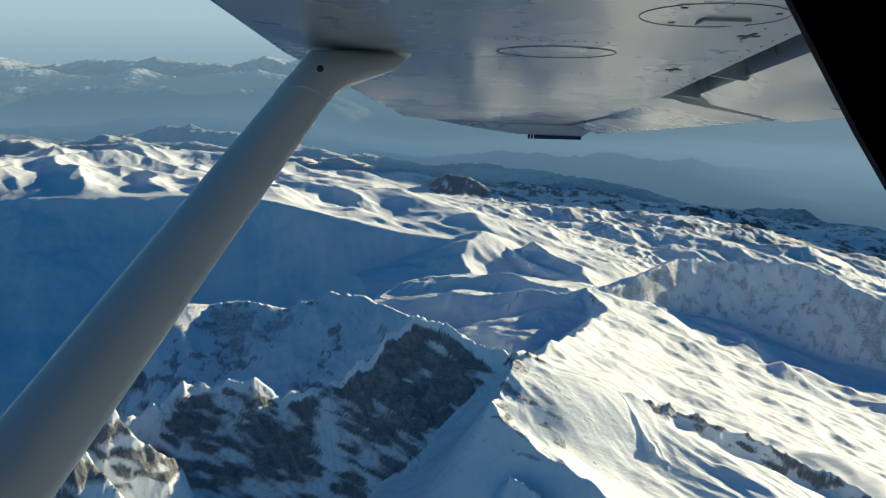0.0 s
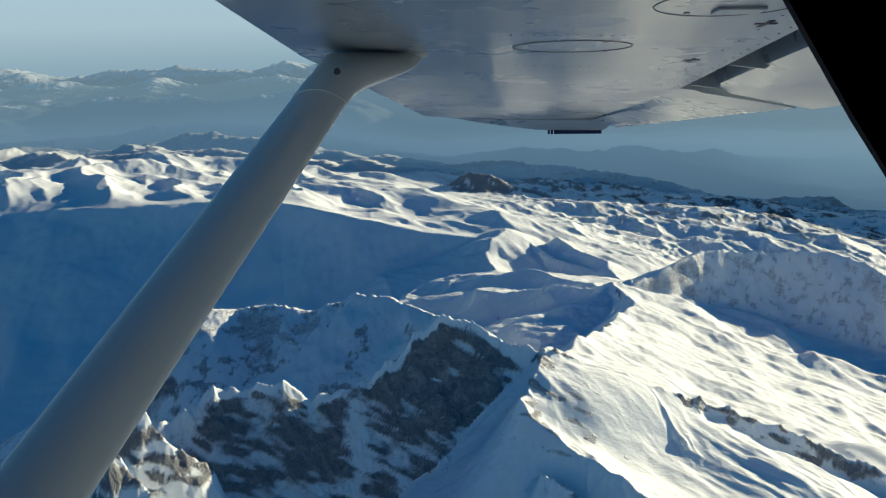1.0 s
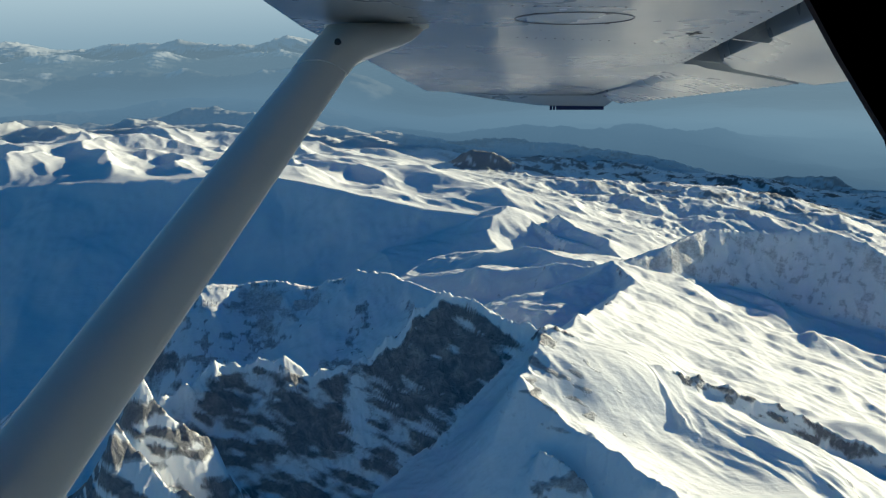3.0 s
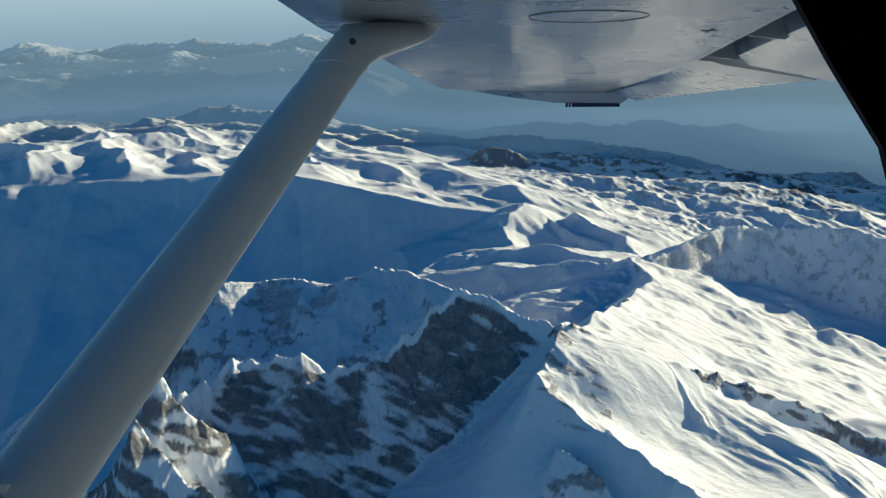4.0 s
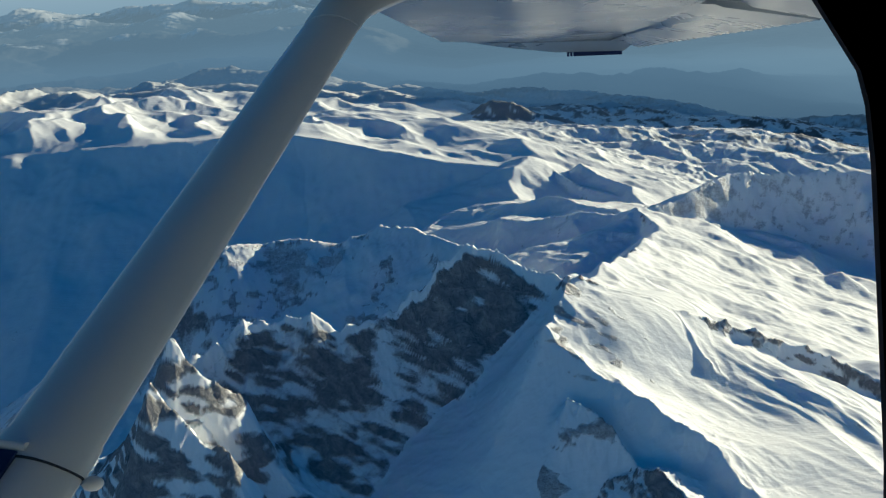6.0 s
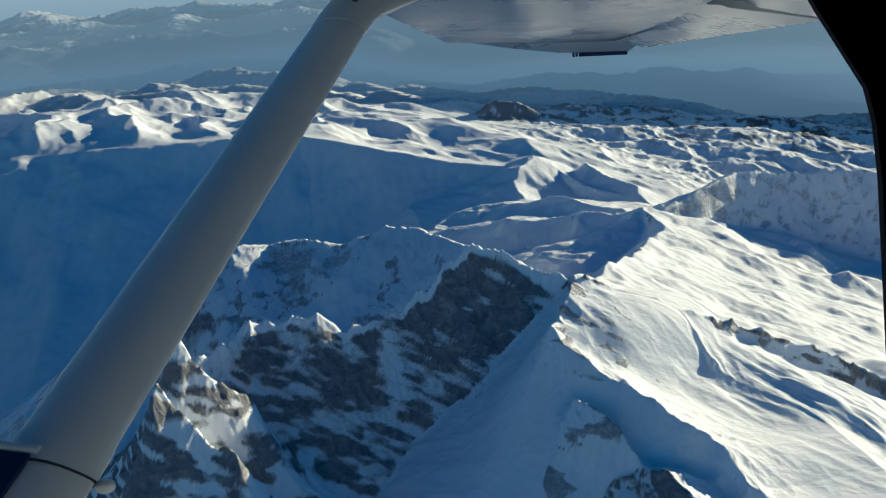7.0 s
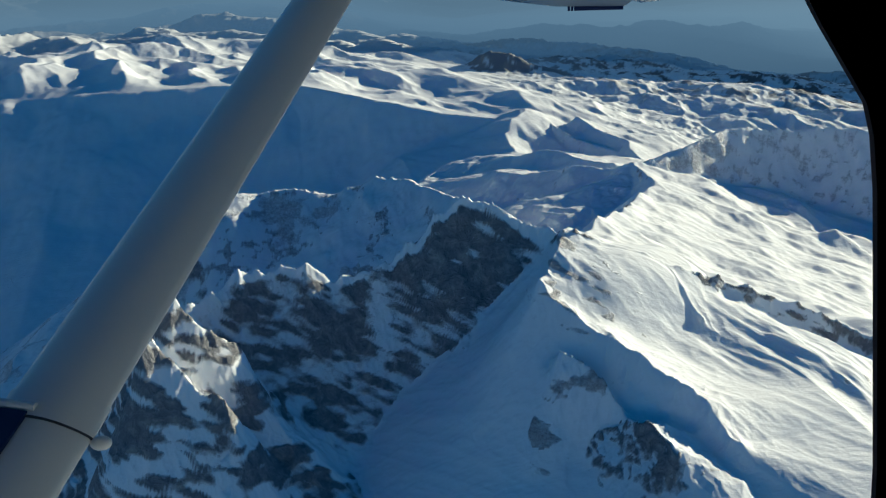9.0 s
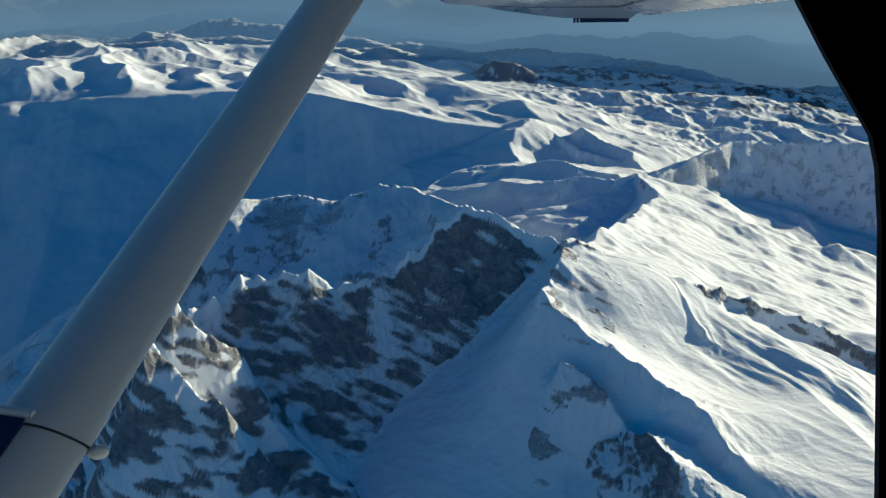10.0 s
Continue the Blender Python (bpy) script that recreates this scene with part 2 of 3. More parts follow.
KNOLLS = [
    ([(39.5, 214.1, 24.8), (40.0, 224.3, 27.5), (42.5, 228.8, 30.0), (48.1, 236.6, 30.7)], (0.30, 18), (0.42, 24)),
    ([(62.0, 232.4, 27.9), (63.8, 223.2, 27.5), (66.0, 211.7, 26.0), (65.5, 193.6, 25.4)], (0.40, 14), (0.6, 18)),
    ([(-109.4, 321.3, 36.9), (-104.0, 322.9, 37.3), (-99.5, 322.1, 34.5), (-94.2, 321.4, 29.9)], (0.5, 12), (0.6, 12)),
    ([(-85.3, 368.4, 41.4), (-79.6, 371.5, 42.6), (-71.2, 372.8, 42.4), (-59.8, 370.4, 39.6), (-48.1, 363.6, 36.7)], (0.4, 12), (0.5, 16)),
]
EDGE = [(-260, 250, 30), (-118, 292, 33.8), (-86, 286, 35.4), (-55, 290, 36), (-17, 282, 35.8), (4, 262, 33.4), (26, 246, 29.4), (42, 240, 28.2), (52, 235, 28.6), (58, 215, 25), (66, 200, 24), (110, 205, 16), (150, 190, 10), (260, 170, 0)]
CENTRE = (EYE.x, EYE.y)


def land(x, y):
    """Height, and which group of crests rules each place (0 the open land)."""
    r = np.hypot(x - CENTRE[0], y - CENTRE[1])
    wx, wy = fbm(x / 22, y / 22, 4, 0.5, 3), fbm(x / 22 + 40, y / 22 - 7, 4, 0.5, 9)
    near_w = smooth(140, 60, r)
    tx, ty = fbm(x / 7, y / 7, 3, 0.5, 13), fbm(x / 7 - 20, y / 7 + 9, 3, 0.5, 17)
    xs, ys = x + wx * (2.0 - 1.2 * near_w) + 0.6 * near_w * tx, y + wy * (2.0 - 1.2 * near_w) + 0.6 * near_w * ty
    # the high plateau with its edge towards the shaded valley
    ex = np.array([p[0] for p in EDGE])
    ey, ez = (np.interp(q_, ex, np.array([p[k] for p in EDGE])) for q_, k in ((xs, 1), (x, 2)))
    ey = ey + (2.5 + 8 * smooth(10, -30, x)) * fbm(x / 45, y / 70 + 2.2, 3, 0.45, 27)
    over = ys - ey
    dunes = fbm((xs + 0.5 * ys) / 55, (ys - 0.3 * xs) / 75, 4, 0.40, 21) * 5.0 + ridged((xs + 0.45 * ys) / 26 + 3, (ys - 0.45 * xs) / 60, 3, 0.40, 33) * (1.9 - 1.3 * smooth(20, -30, xs)) + ridged((xs + 0.45 * ys) / 44 + 9, (ys - 0.45 * xs) / 80, 3, 0.36, 35) * 5.0 * smooth(60, -10, xs)
    dunes = dunes * (1 - 0.75 * np.exp(-((xs - 86) ** 2 + (ys - 396) ** 2) / 45 ** 2)) + ridged(xs / 8, ys / 15, 4, 0.55, 37) * 0.9 * smooth(40, 110, xs)
    top = np.interp(xs, (-200, -100, -40, 15, 43, 80, 128, 164, 200, 260), (44, 41, 35.5, 30, 26.5, 21, 16, 13.5, 9.5, 0)) - 0.055 * np.clip(ys - 300, 0, 420) - 3.5 * np.exp(-((xs - 84) ** 2 + (ys - 400) ** 2) / 45 ** 2)
    top = top + (ez - top) * np.exp(-np.maximum(over, 0) / 30) + dunes * smooth(0, 18, over)
    drop = 0.72 * 90 * (1 - np.exp(np.minimum(over, 0) / 90))
    valley = fbm(xs / 60, ys / 60, 4, 0.42, 51) * 0.5
    h = np.where(over > 0, top, ez - drop + valley * smooth(0, -30, over))
    # the near bowl and the deep valley to its left
    bowl = 40.5 + 0.05 * (x + 5) + fbm(x / 14, y / 14, 4, 0.5, 61) * 0.8
    bowl = bowl - 17 * smooth(-24, -60, x) - 12 * smooth(72, 92, y) - 8 * smooth(35, 60, x)
    h = h + (bowl - h) * smooth(135, 85, r)
    # beyond the plateau the land falls to a hazy lowland with wooded ranges
    az = np.degrees(np.arctan2(x - CENTRE[0], y - CENTRE[1]))
    rim = np.interp(az, (-60, -14, 0, 14, 28, 42, 90), (560, 550, 620, 660, 560, 460, 380)) + 26 * fbm(az / 6, az * 0 + 1.7, 4, 0.5, 91)
    low = -14 - 34 * smooth(-4, 12, az) + fbm(x / 160, y / 160, 5, 0.5, 95) * 7
    h = h + (low - h) * smooth(-10, 90, r - rim)
    own = np.zeros(x.shape, np.int8)
    drop_off = np.full(x.shape, 99.0)
    # ribs and gullies that give the crests their broken outline
    jag = ridged(x / 5.2, y / 5.2, 5, 0.55, 71)
    crag = ridged(x / 2.0, y / 2.0, 3, 0.5, 77)
    swell = fbm(x / 17, y / 17, 5, 0.5, 81)
    drift = ridged((0.75 * x + y) / 3.4 + 0.35 * wx, (x - 0.75 * y) / 15, 4, 0.5, 87)
    streaks = ridged((x + 0.9 * y) / 5.5 + 0.3 * wx, (y - 0.9 * x) / 34, 4, 0.5, 89)
    folds = ridged((x + 0.5 * y) / 21 + 0.2 * wx, (y - 0.5 * x) / 70, 3, 0.45, 97)
    flow = fbm((x + 0.7 * y) / 7, (y - 0.7 * x) / 26, 4, 0.5, 85)
    for k, group in ((1, NEAR), (2, MID), (3, HORN), (4, WALL), (6, HILL), (7, KNOLLS)):
        for q, (line, left, right) in enumerate(group):
            xl, yl = [p[0] for p in line], [p[1] for p in line]
            m = 60 if k == 1 else 110
            here = (xs > min(xl) - m) & (xs < max(xl) + m) & (ys > min(yl) - m) & (ys < max(yl) + m)
            calm = 0.25 if k == 1 and q in (1, 2, 7) else 1.0      # broad flanks stay smooth
            c, away = crest(x[here] + calm * (xs - x)[here], y[here] + calm * (ys - y)[here], line, left, right)
            if k == 1 and q == 0:
                drop_off[here] = away
            if k == 1:
                sharp = ({0: 0.40, 4: 0.4, 5: 0.45, 6: 0.45}.get(q, 0.04)) + (0.55 if q == 1 else 0.70) * np.exp(-away / (1.6 if q == 1 else 2.6))
                c = c + (jag[here] * 0.8 + crag[here] * 0.38) * sharp + swell[here] * (0.10 if q in (1, 2, 7) else 0.45) + (drift[here] * 0.10 * smooth(0.3, 2.5, away) if q in (1, 2) else 0.0)
            else:
                c = c + swell[here] * {3: 1.1, 4: 0.6, 7: 0.4}.get(k, 1.0) + flow[here] * {3: 0.28, 4: 0.1}.get(k, 0.3) + jag[here] * (0.05 + {3: 0.15, 4: 0.6, 7: 0.1}.get(k, 0.45) * np.exp(-away / 4.0))
                if k == 3:
                    c = c + streaks[here] * 0.26 * smooth(0.5, 5, away) + folds[here] * 1.1 * smooth(6, 20, away)
            now = h[here]
            own[here] = np.where(c > now, k * 10 + q, own[here])
            g = np.clip(0.5 + (c - now) / 2.4, 0, 1)
            h[here] = now + (c - now) * g + 0.6 * g * (1 - g)
    return h, own, r, az, drop_off


def far_ranges(h, x, y, r, az):
    for dist, wide, base, tall, seed, lo, hi in RANGES:
        k = dist / 7.0
        d = r - dist - dist * 0.10 * fbm(az / 16 + seed, r * 0 + 0.5, 3, 0.5, 140 + seed)
        line = base + tall * (ridged(x / k + seed, y / k, 5, 0.5, 101 + seed) * 0.75 + 0.5 * fbm(az / 8, r * 0 + seed, 3, 0.5, 120 + seed))
        w = np.exp(-(d / wide) ** 2) * smooth(lo - 6, lo + 4, az) * smooth(hi + 8, hi - 4, az)
        h = h + np.maximum(line - h, 0) * w
    return h


RANGES = [
    (700, 70, 18, 10, 1, -40, 3), (860, 100, -24, 12, 2, 6, 30), (1050, 110, 2, 12, 3, -60, 2),
    (1600, 200, 15, 22, 4, -60, 4), (2500, 300, 20, 40, 5, -70, 8), (3500, 320, 48, 52, 6, -80, 10), (1900, 240, -40, 12, 7, 6, 70),
]


# ---------- the land as one sheet about the flight, split by mountain ----------
dense = np.linspace(-30, 52, 930)
rest = np.linspace(52, 330, 92)[1:-1]
AZ = np.radians(np.concatenate([dense, rest]))
RAD = np.concatenate([np.linspace(0.05, 40, 36)[:-1], np.arange(40, 70, 0.11), np.arange(70, 78, 0.17), np.geomspace(78, 470, 450), np.geomspace(470, 4800, 250)[1:]])
aa, rr = np.meshgrid(AZ, RAD)
gx, gy = CENTRE[0] + rr * np.sin(aa), CENTRE[1] + rr * np.cos(aa)
gz, owner, grad, gaz, below_crest = land(gx, gy)
gz = far_ranges(gz, gx, gy, grad, gaz)


def surface_masks(x, y, z, r, own, below):
    """Steepness gives bare rock; low, far ground on the plateau carries dark scrub."""
    p = np.stack([x, y, z], -1)
    du, dv = np.roll(p, -1, 1) - np.roll(p, 1, 1), np.gradient(p, axis=0)
    nrm = np.cross(du, dv)
    up = np.abs(nrm[..., 2]) / (np.linalg.norm(nrm, axis=-1) + 1e-12)
    patch = fbm(x / 9, y / 9, 4, 0.55, 201)
    rock = smooth(0.72, 0.42, up + patch * 0.16 + 0.12 * fbm(x / 2.2, y / 2.2, 4, 0.6, 205))
    rock = np.where(own == 0, rock * 0.5 * smooth(0.2, 0.6, patch), rock)
    ledge = fbm(x / 7 + y / 9, z * 1.1 + 0.25 * patch, 4, 0.55, 241)
    rock = np.where(np.isin(own, (11, 13)), 0.35 * rock * smooth(-0.1, 0.5, patch + 0.4 * ledge), rock)
    tufts = smooth(0.98, 0.80, up + 0.20 * fbm(x / 6, y / 6, 4, 0.6, 245)) * smooth(-0.12, 0.38, fbm(x / 13 + 4, y / 13, 4, 0.6, 249))
    rock = np.maximum(rock, (np.isin(own, (20, 21)) * smooth(38.5, 36.5, z) + 0.6 * (own == 40)) * tufts * 0.5)
    specks = smooth(0.05, 0.55, fbm(x / 2.6, y / 2.6 + 0.25 * z, 4, 0.6, 253) + 0.35 * patch) * smooth(1.0, 0.86, up)
    # the headwall: one dark cliff under the summit, broken bands lower down, snow between
    ragged = fbm(x / 4.2, y / 4.2 + 0.3 * z, 3, 0.5, 265)
    lines = fbm((x + 0.3 * y) / 1.7 + 0.3 * z, (z + 0.35 * x) / 0.7, 2, 0.55, 269)
    wall = smooth(0.15, 0.5, below) * smooth(4.4, 3.0, below) * smooth(-12, -8, x) * smooth(3.4, 1.0, x)
    bands = smooth(2.8, 3.8, below) * smooth(9.5, 7.0, below) * smooth(0.5, -3.0, x)
    tower = smooth(0.1, 0.5, below) * smooth(4.6, 3.2, below) * smooth(-9.5, -12.5, x)
    head = np.maximum(np.maximum(wall, 0.62 * bands), 0.80 * tower)
    # the 0.24 base greys the snow between: deep shade painted through the rock mask
    rock = np.where(own == 10, 0.24 * smooth(0.2, 0.6, head) + 0.76 * smooth(0.34, 0.80, 0.80 * head + 0.40 * ragged + 0.48 * lines + 0.2 * patch), rock)
    rock = np.where(own == 14, smooth(0.25, 0.70, 0.45 * smooth(44.5, 47.5, z + patch) + 0.5 * ragged + 0.35 * lines), rock)
    rock = np.where(np.isin(own, (15, 16)), 0.1 + 0.9 * smooth(0.25, 0.75, 0.50 + 0.45 * ragged + 0.6 * lines), rock)
    ribs = 0.62 * np.exp(-((x - 3.5) ** 2 + (y - 59.5) ** 2) / 14) + 0.55 * lines + 0.25 * ragged
    rock = np.where(own == 11, np.maximum(rock, 0.6 * smooth(0.45, 0.8, ribs)), rock)
    rock = np.where(own == 40, 0.5 * rock, rock)
    rock = np.where(own == 12, 0.95 * rock * smooth(-0.45, 0.2, ragged + 0.8 * lines), rock)
    rock = np.where(own == 13, np.maximum(rock, 0.6 * smooth(0.1, 0.5, ragged + 0.6 * lines)), rock)
    # scattered rock specks; on the wall they also paint its shaded face darker
    rock = np.maximum(rock, ((own == 20) * 0.62 + (own == 40) * 0.45) * specks)
    faint = smooth(0.1, 0.5, fbm(x / 16, y / 16 + 0.3 * z, 5, 0.6, 257)) * smooth(0.96, 0.86, up)
    rock = np.maximum(rock, (own == 0) * faint * 0.22 * smooth(110, 150, r))
    sc = fbm(x / 7, y / 11, 5, 0.62, 211) * smooth(650, 430, r) + 0.5 * fbm(x / 60, y / 60, 4, 0.5, 221) + 0.6 * smooth(430, 650, r) * fbm(x / 130, y / 130, 4, 0.5, 231)
    scrub = smooth(0.12, 0.50, sc) * smooth(70, 190, x + 0.25 * (y - 300)) * smooth(230, 300, y) * (1 - 0.35 * smooth(430, 560, r))
    line = z + 20 * fbm(x / 55, y / 55, 4, 0.6, 261) * smooth(1200, 1500, r)
    scrub = np.maximum(scrub, smooth(660, 780, r) * smooth(46 - 10 * smooth(1200, 1500, r), 24, line))
    scrub = np.maximum(scrub, (own == 60) * smooth(-0.75, -0.3, sc) * 0.82)
    nrm = nrm * np.sign(nrm[..., 2:3])
    return rock, scrub * 0.9, nrm / (np.linalg.norm(nrm, axis=-1, keepdims=True) + 1e-12)


rock_mask, scrub_mask, NORMALS = surface_masks(gx, gy, gz, grad, owner, below_crest)
# painted haze: thicker farther out, its glow paler on the sun's side
haze_mask = np.clip(1 - np.exp(-np.maximum(grad - 440, 0) / 250), 0, 0.94 - 0.22 * smooth(1200, 1600, grad) - 0.08 * smooth(2500, 3200, grad))
haze_tone_mask = np.clip(1 - np.exp(-np.maximum(grad - 440, 0) / 1000) + 0.36 * smooth(8, 42, gaz) * smooth(440, 1200, grad), 0, 1)
ROWS_N, COLS_N = gx.shape
ii, jj = np.meshgrid(np.arange(ROWS_N - 1), np.arange(COLS_N), indexing="ij")
j2 = (jj + 1) % COLS_N
QUADS = np.stack([ii * COLS_N + jj, ii * COLS_N + j2, (ii + 1) * COLS_N + j2, (ii + 1) * COLS_N + jj], -1).reshape(-1, 4)
quad_owner = owner[:-1, :].reshape(-1)
quad_owner = np.where((grad[:-1, :].reshape(-1) > 445) & (quad_owner != 60), 5, quad_owner)
# the plan at full size about the flight; the far ranges draw together towards the horizon
reach = np.where(grad < 470, grad * SCALE, 470 * SCALE + 1090 * (1 - np.exp(-(grad - 470) / 1500)))
EYE_NP = np.array(EYE)
VERTS = (EYE_NP + (np.stack([gx, gy, gz], -1) - EYE_NP) * (reach / np.maximum(grad, 1e-6))[..., None]).reshape(-1, 3)


def land_mesh(name, chosen, material, parent=None):
    q = QUADS[chosen]
    used, inv = np.unique(q, return_inverse=True)
    me = bpy.data.meshes.new(name)
    me.vertices.add(len(used))
    me.vertices.foreach_set("co", VERTS[used].astype(np.float32).ravel())
    me.loops.add(q.size)
    me.loops.foreach_set("vertex_index", inv.astype(np.int32).ravel())
    me.polygons.add(len(q))
    me.polygons.foreach_set("loop_start", np.arange(0, q.size, 4, dtype=np.int32))
    me.polygons.foreach_set("use_smooth", np.ones(len(q), bool))
    me.update(calc_edges=True)
    for key, arr in (("rock", rock_mask), ("scrub", scrub_mask), ("distance", haze_mask), ("tone", haze_tone_mask)):
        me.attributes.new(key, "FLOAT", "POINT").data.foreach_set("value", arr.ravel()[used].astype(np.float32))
    me.normals_split_custom_set_from_vertices(NORMALS.reshape(-1, 3)[used].astype(np.float32))
    me.materials.append(material)
    ob = new(name, me)
    ob.parent = parent
    return ob


peak = tagged(new("rocky_mountain"), "jagged rocky summit with a sunlit snow flank and dark cliffs", "mountain")
for code, name, note in ((10, "cliff", "dark shaded headwall cliff with snow ledges"), (11, "spur", "sharp spur between sunlit and shaded snow"), (12, "banded_crest", "descending crest with bands of grey rock"),
                         (13, "rib", "small sunlit rock rib"), (14, "buttress", "dark rock buttress in shade"), (15, "spire", "sunlit rock spire"), (16, "spire", "jagged sunlit rock spire"),
                         (17, "rib", "short rock rib casting a blue shadow on the snow"), (18, "rib", "low snow rib with one sunlit side")):
    land_mesh(name, quad_owner == code, MAT_ALPINE, peak)["label"] = note
ridge = tagged(new("snowy_ridge"), "broad snowy ridge in blue shade with scattered rock outcrops", "mountain")
land_mesh("crest", quad_owner == 20, MAT_ALPINE, ridge)
land_mesh("shoulder", quad_owner == 21, MAT_ALPINE, ridge)["label"] = "smooth shoulder with a sunlit edge"
horn = tagged(new("snow_mountain"), "smooth sunlit snow mountain rising to a small horn", "mountain")
land_mesh("snowfield", quad_owner == 30, MAT_ALPINE, horn)
land_mesh("horn", quad_owner == 31, MAT_ALPINE, horn)
for code in (32, 33):
    land_mesh("side_ridge", quad_owner == code, MAT_ALPINE, horn)["label"] = "low snow ridge with a thin sunlit edge"
tagged(land_mesh("mountain_wall", quad_owner == 40, MAT_ALPINE), "shaded snow wall with rock bands above a deep basin", "mountain")


def one_piece(chosen):
    """The connected piece of the chosen quads that holds their highest point."""
    grid = chosen.reshape(ROWS_N - 1, COLS_N)
    seed_ = np.zeros_like(grid)
    seed_.reshape(-1)[np.argmax(np.where(chosen, gz[:-1, :].reshape(-1), -1e9))] = True
    size = 0
    while seed_.sum() > size:
        size = seed_.sum()
        for _ in range(20):
            grown = seed_.copy()
            grown[1:] |= seed_[:-1]
            grown[:-1] |= seed_[1:]
            grown[:, 1:] |= seed_[:, :-1]
            grown[:, :-1] |= seed_[:, 1:]
            seed_ = grown & grid
    return seed_.reshape(-1)


KNOLL_QUADS = {code: one_piece(quad_owner == code) for code in (70, 71, 72, 73)}
tagged(land_mesh("ground", (quad_owner == 0) | ((quad_owner // 10 == 7) & ~(KNOLL_QUADS[70] | KNOLL_QUADS[71] | KNOLL_QUADS[72] | KNOLL_QUADS[73])), MAT_ALPINE), "snow-covered high plateau and deep blue-shaded valleys", "ground", kind="structure")
for code in (70, 71, 72, 73):
    tagged(land_mesh("snow_knoll", KNOLL_QUADS[code], MAT_ALPINE), "rounded snow knoll with one sunlit side on the plateau edge", "hill", group="knolls on the plateau")
tagged(land_mesh("wooded_hill", quad_owner == 60, MAT_ALPINE), "dark wooded hill standing alone on the snow plateau", "hill")
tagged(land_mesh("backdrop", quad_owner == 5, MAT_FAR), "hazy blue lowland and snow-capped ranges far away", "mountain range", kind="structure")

# the band of haze over the horizon, painted on a glowing ring that fades upwards
mh, n, l, b = nodes_of("painted_horizon_haze")
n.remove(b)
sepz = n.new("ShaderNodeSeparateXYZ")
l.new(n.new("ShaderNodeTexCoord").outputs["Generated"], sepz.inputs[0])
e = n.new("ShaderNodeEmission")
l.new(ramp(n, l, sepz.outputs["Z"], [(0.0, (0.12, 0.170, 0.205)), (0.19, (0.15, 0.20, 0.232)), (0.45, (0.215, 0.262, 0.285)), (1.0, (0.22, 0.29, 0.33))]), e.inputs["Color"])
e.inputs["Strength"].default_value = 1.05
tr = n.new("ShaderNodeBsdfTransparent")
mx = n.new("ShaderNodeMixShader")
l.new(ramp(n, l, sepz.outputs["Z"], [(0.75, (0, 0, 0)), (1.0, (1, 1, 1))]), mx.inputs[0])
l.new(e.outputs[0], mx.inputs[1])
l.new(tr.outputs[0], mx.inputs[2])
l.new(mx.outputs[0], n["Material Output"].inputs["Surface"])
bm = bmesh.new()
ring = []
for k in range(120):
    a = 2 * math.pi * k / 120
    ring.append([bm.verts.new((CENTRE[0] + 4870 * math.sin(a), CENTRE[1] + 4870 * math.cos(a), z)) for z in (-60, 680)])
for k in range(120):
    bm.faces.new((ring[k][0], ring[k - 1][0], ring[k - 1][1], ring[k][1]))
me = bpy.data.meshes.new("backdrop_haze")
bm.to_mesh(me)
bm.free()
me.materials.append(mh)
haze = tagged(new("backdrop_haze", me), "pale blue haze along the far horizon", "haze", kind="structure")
haze.visible_shadow = False


# ---------- the aeroplane: x aft, y along the wing, z up, all from the eye ----------
airplane = tagged(new("airplane"), "white high-wing light aeroplane, seen from its cabin", "airplane")
airplane.matrix_world = pose(*EYE, -7.159, 1.077, -12.729)


def part(name, bm, material, parent, label="", smooth_faces=True, bevel=0.0):
    me = bpy.data.meshes.new(name)
    bmesh.ops.recalc_face_normals(bm, faces=bm.faces)
    for f in bm.faces:
        f.smooth = smooth_faces
    bm.to_mesh(me)
    bm.free()
    me.materials.append(material)
    ob = new(name, me)
    ob.parent = parent
    if bevel:
        md = ob.modifiers.new("bevel", "BEVEL")
        md.width, md.segments, md.limit_method = bevel, 2, "ANGLE"
    if smooth_faces:
        for p in me.polygons:
            p.use_smooth = True
        me.set_sharp_from_angle(angle=radians(38))
    if label:
        ob["label"] = label
    return ob


def loft(sections, closed=True, caps=True):
    """A skin over rings of points, all of the same count."""
    bm = bmesh.new()
    rings = [[bm.verts.new(p) for p in s] for s in sections]
    m = len(rings[0])
    for a, b2 in zip(rings, rings[1:]):
        for k in range(m if closed else m - 1):
            bm.faces.new((a[k], a[(k + 1) % m], b2[(k + 1) % m], b2[k]))
    if caps:
        bm.faces.new(rings[0])
        bm.faces.new(rings[-1])
    return bm


def box(x0, x1, y0, y1, z0, z1):
    bm = bmesh.new()
    bmesh.ops.create_cube(bm, size=1)
    for v in bm.verts:
        v.co = (x0 + (v.co.x + 0.5) * (x1 - x0), y0 + (v.co.y + 0.5) * (y1 - y0), z0 + (v.co.z + 0.5) * (z1 - z0))
    return bm


def leading(y):
    return -0.42 if y < 2.1 else -0.42 + (y - 2.1) / 2.9 * 0.185


def hinge(y):
    return 0.612 + (y - 1.48) * 0.0816


def trailing(y):
    return 1.26 if y < 2.1 else 1.26 - (y - 2.1) / 2.9 * 0.40


WING_Z = 0.25


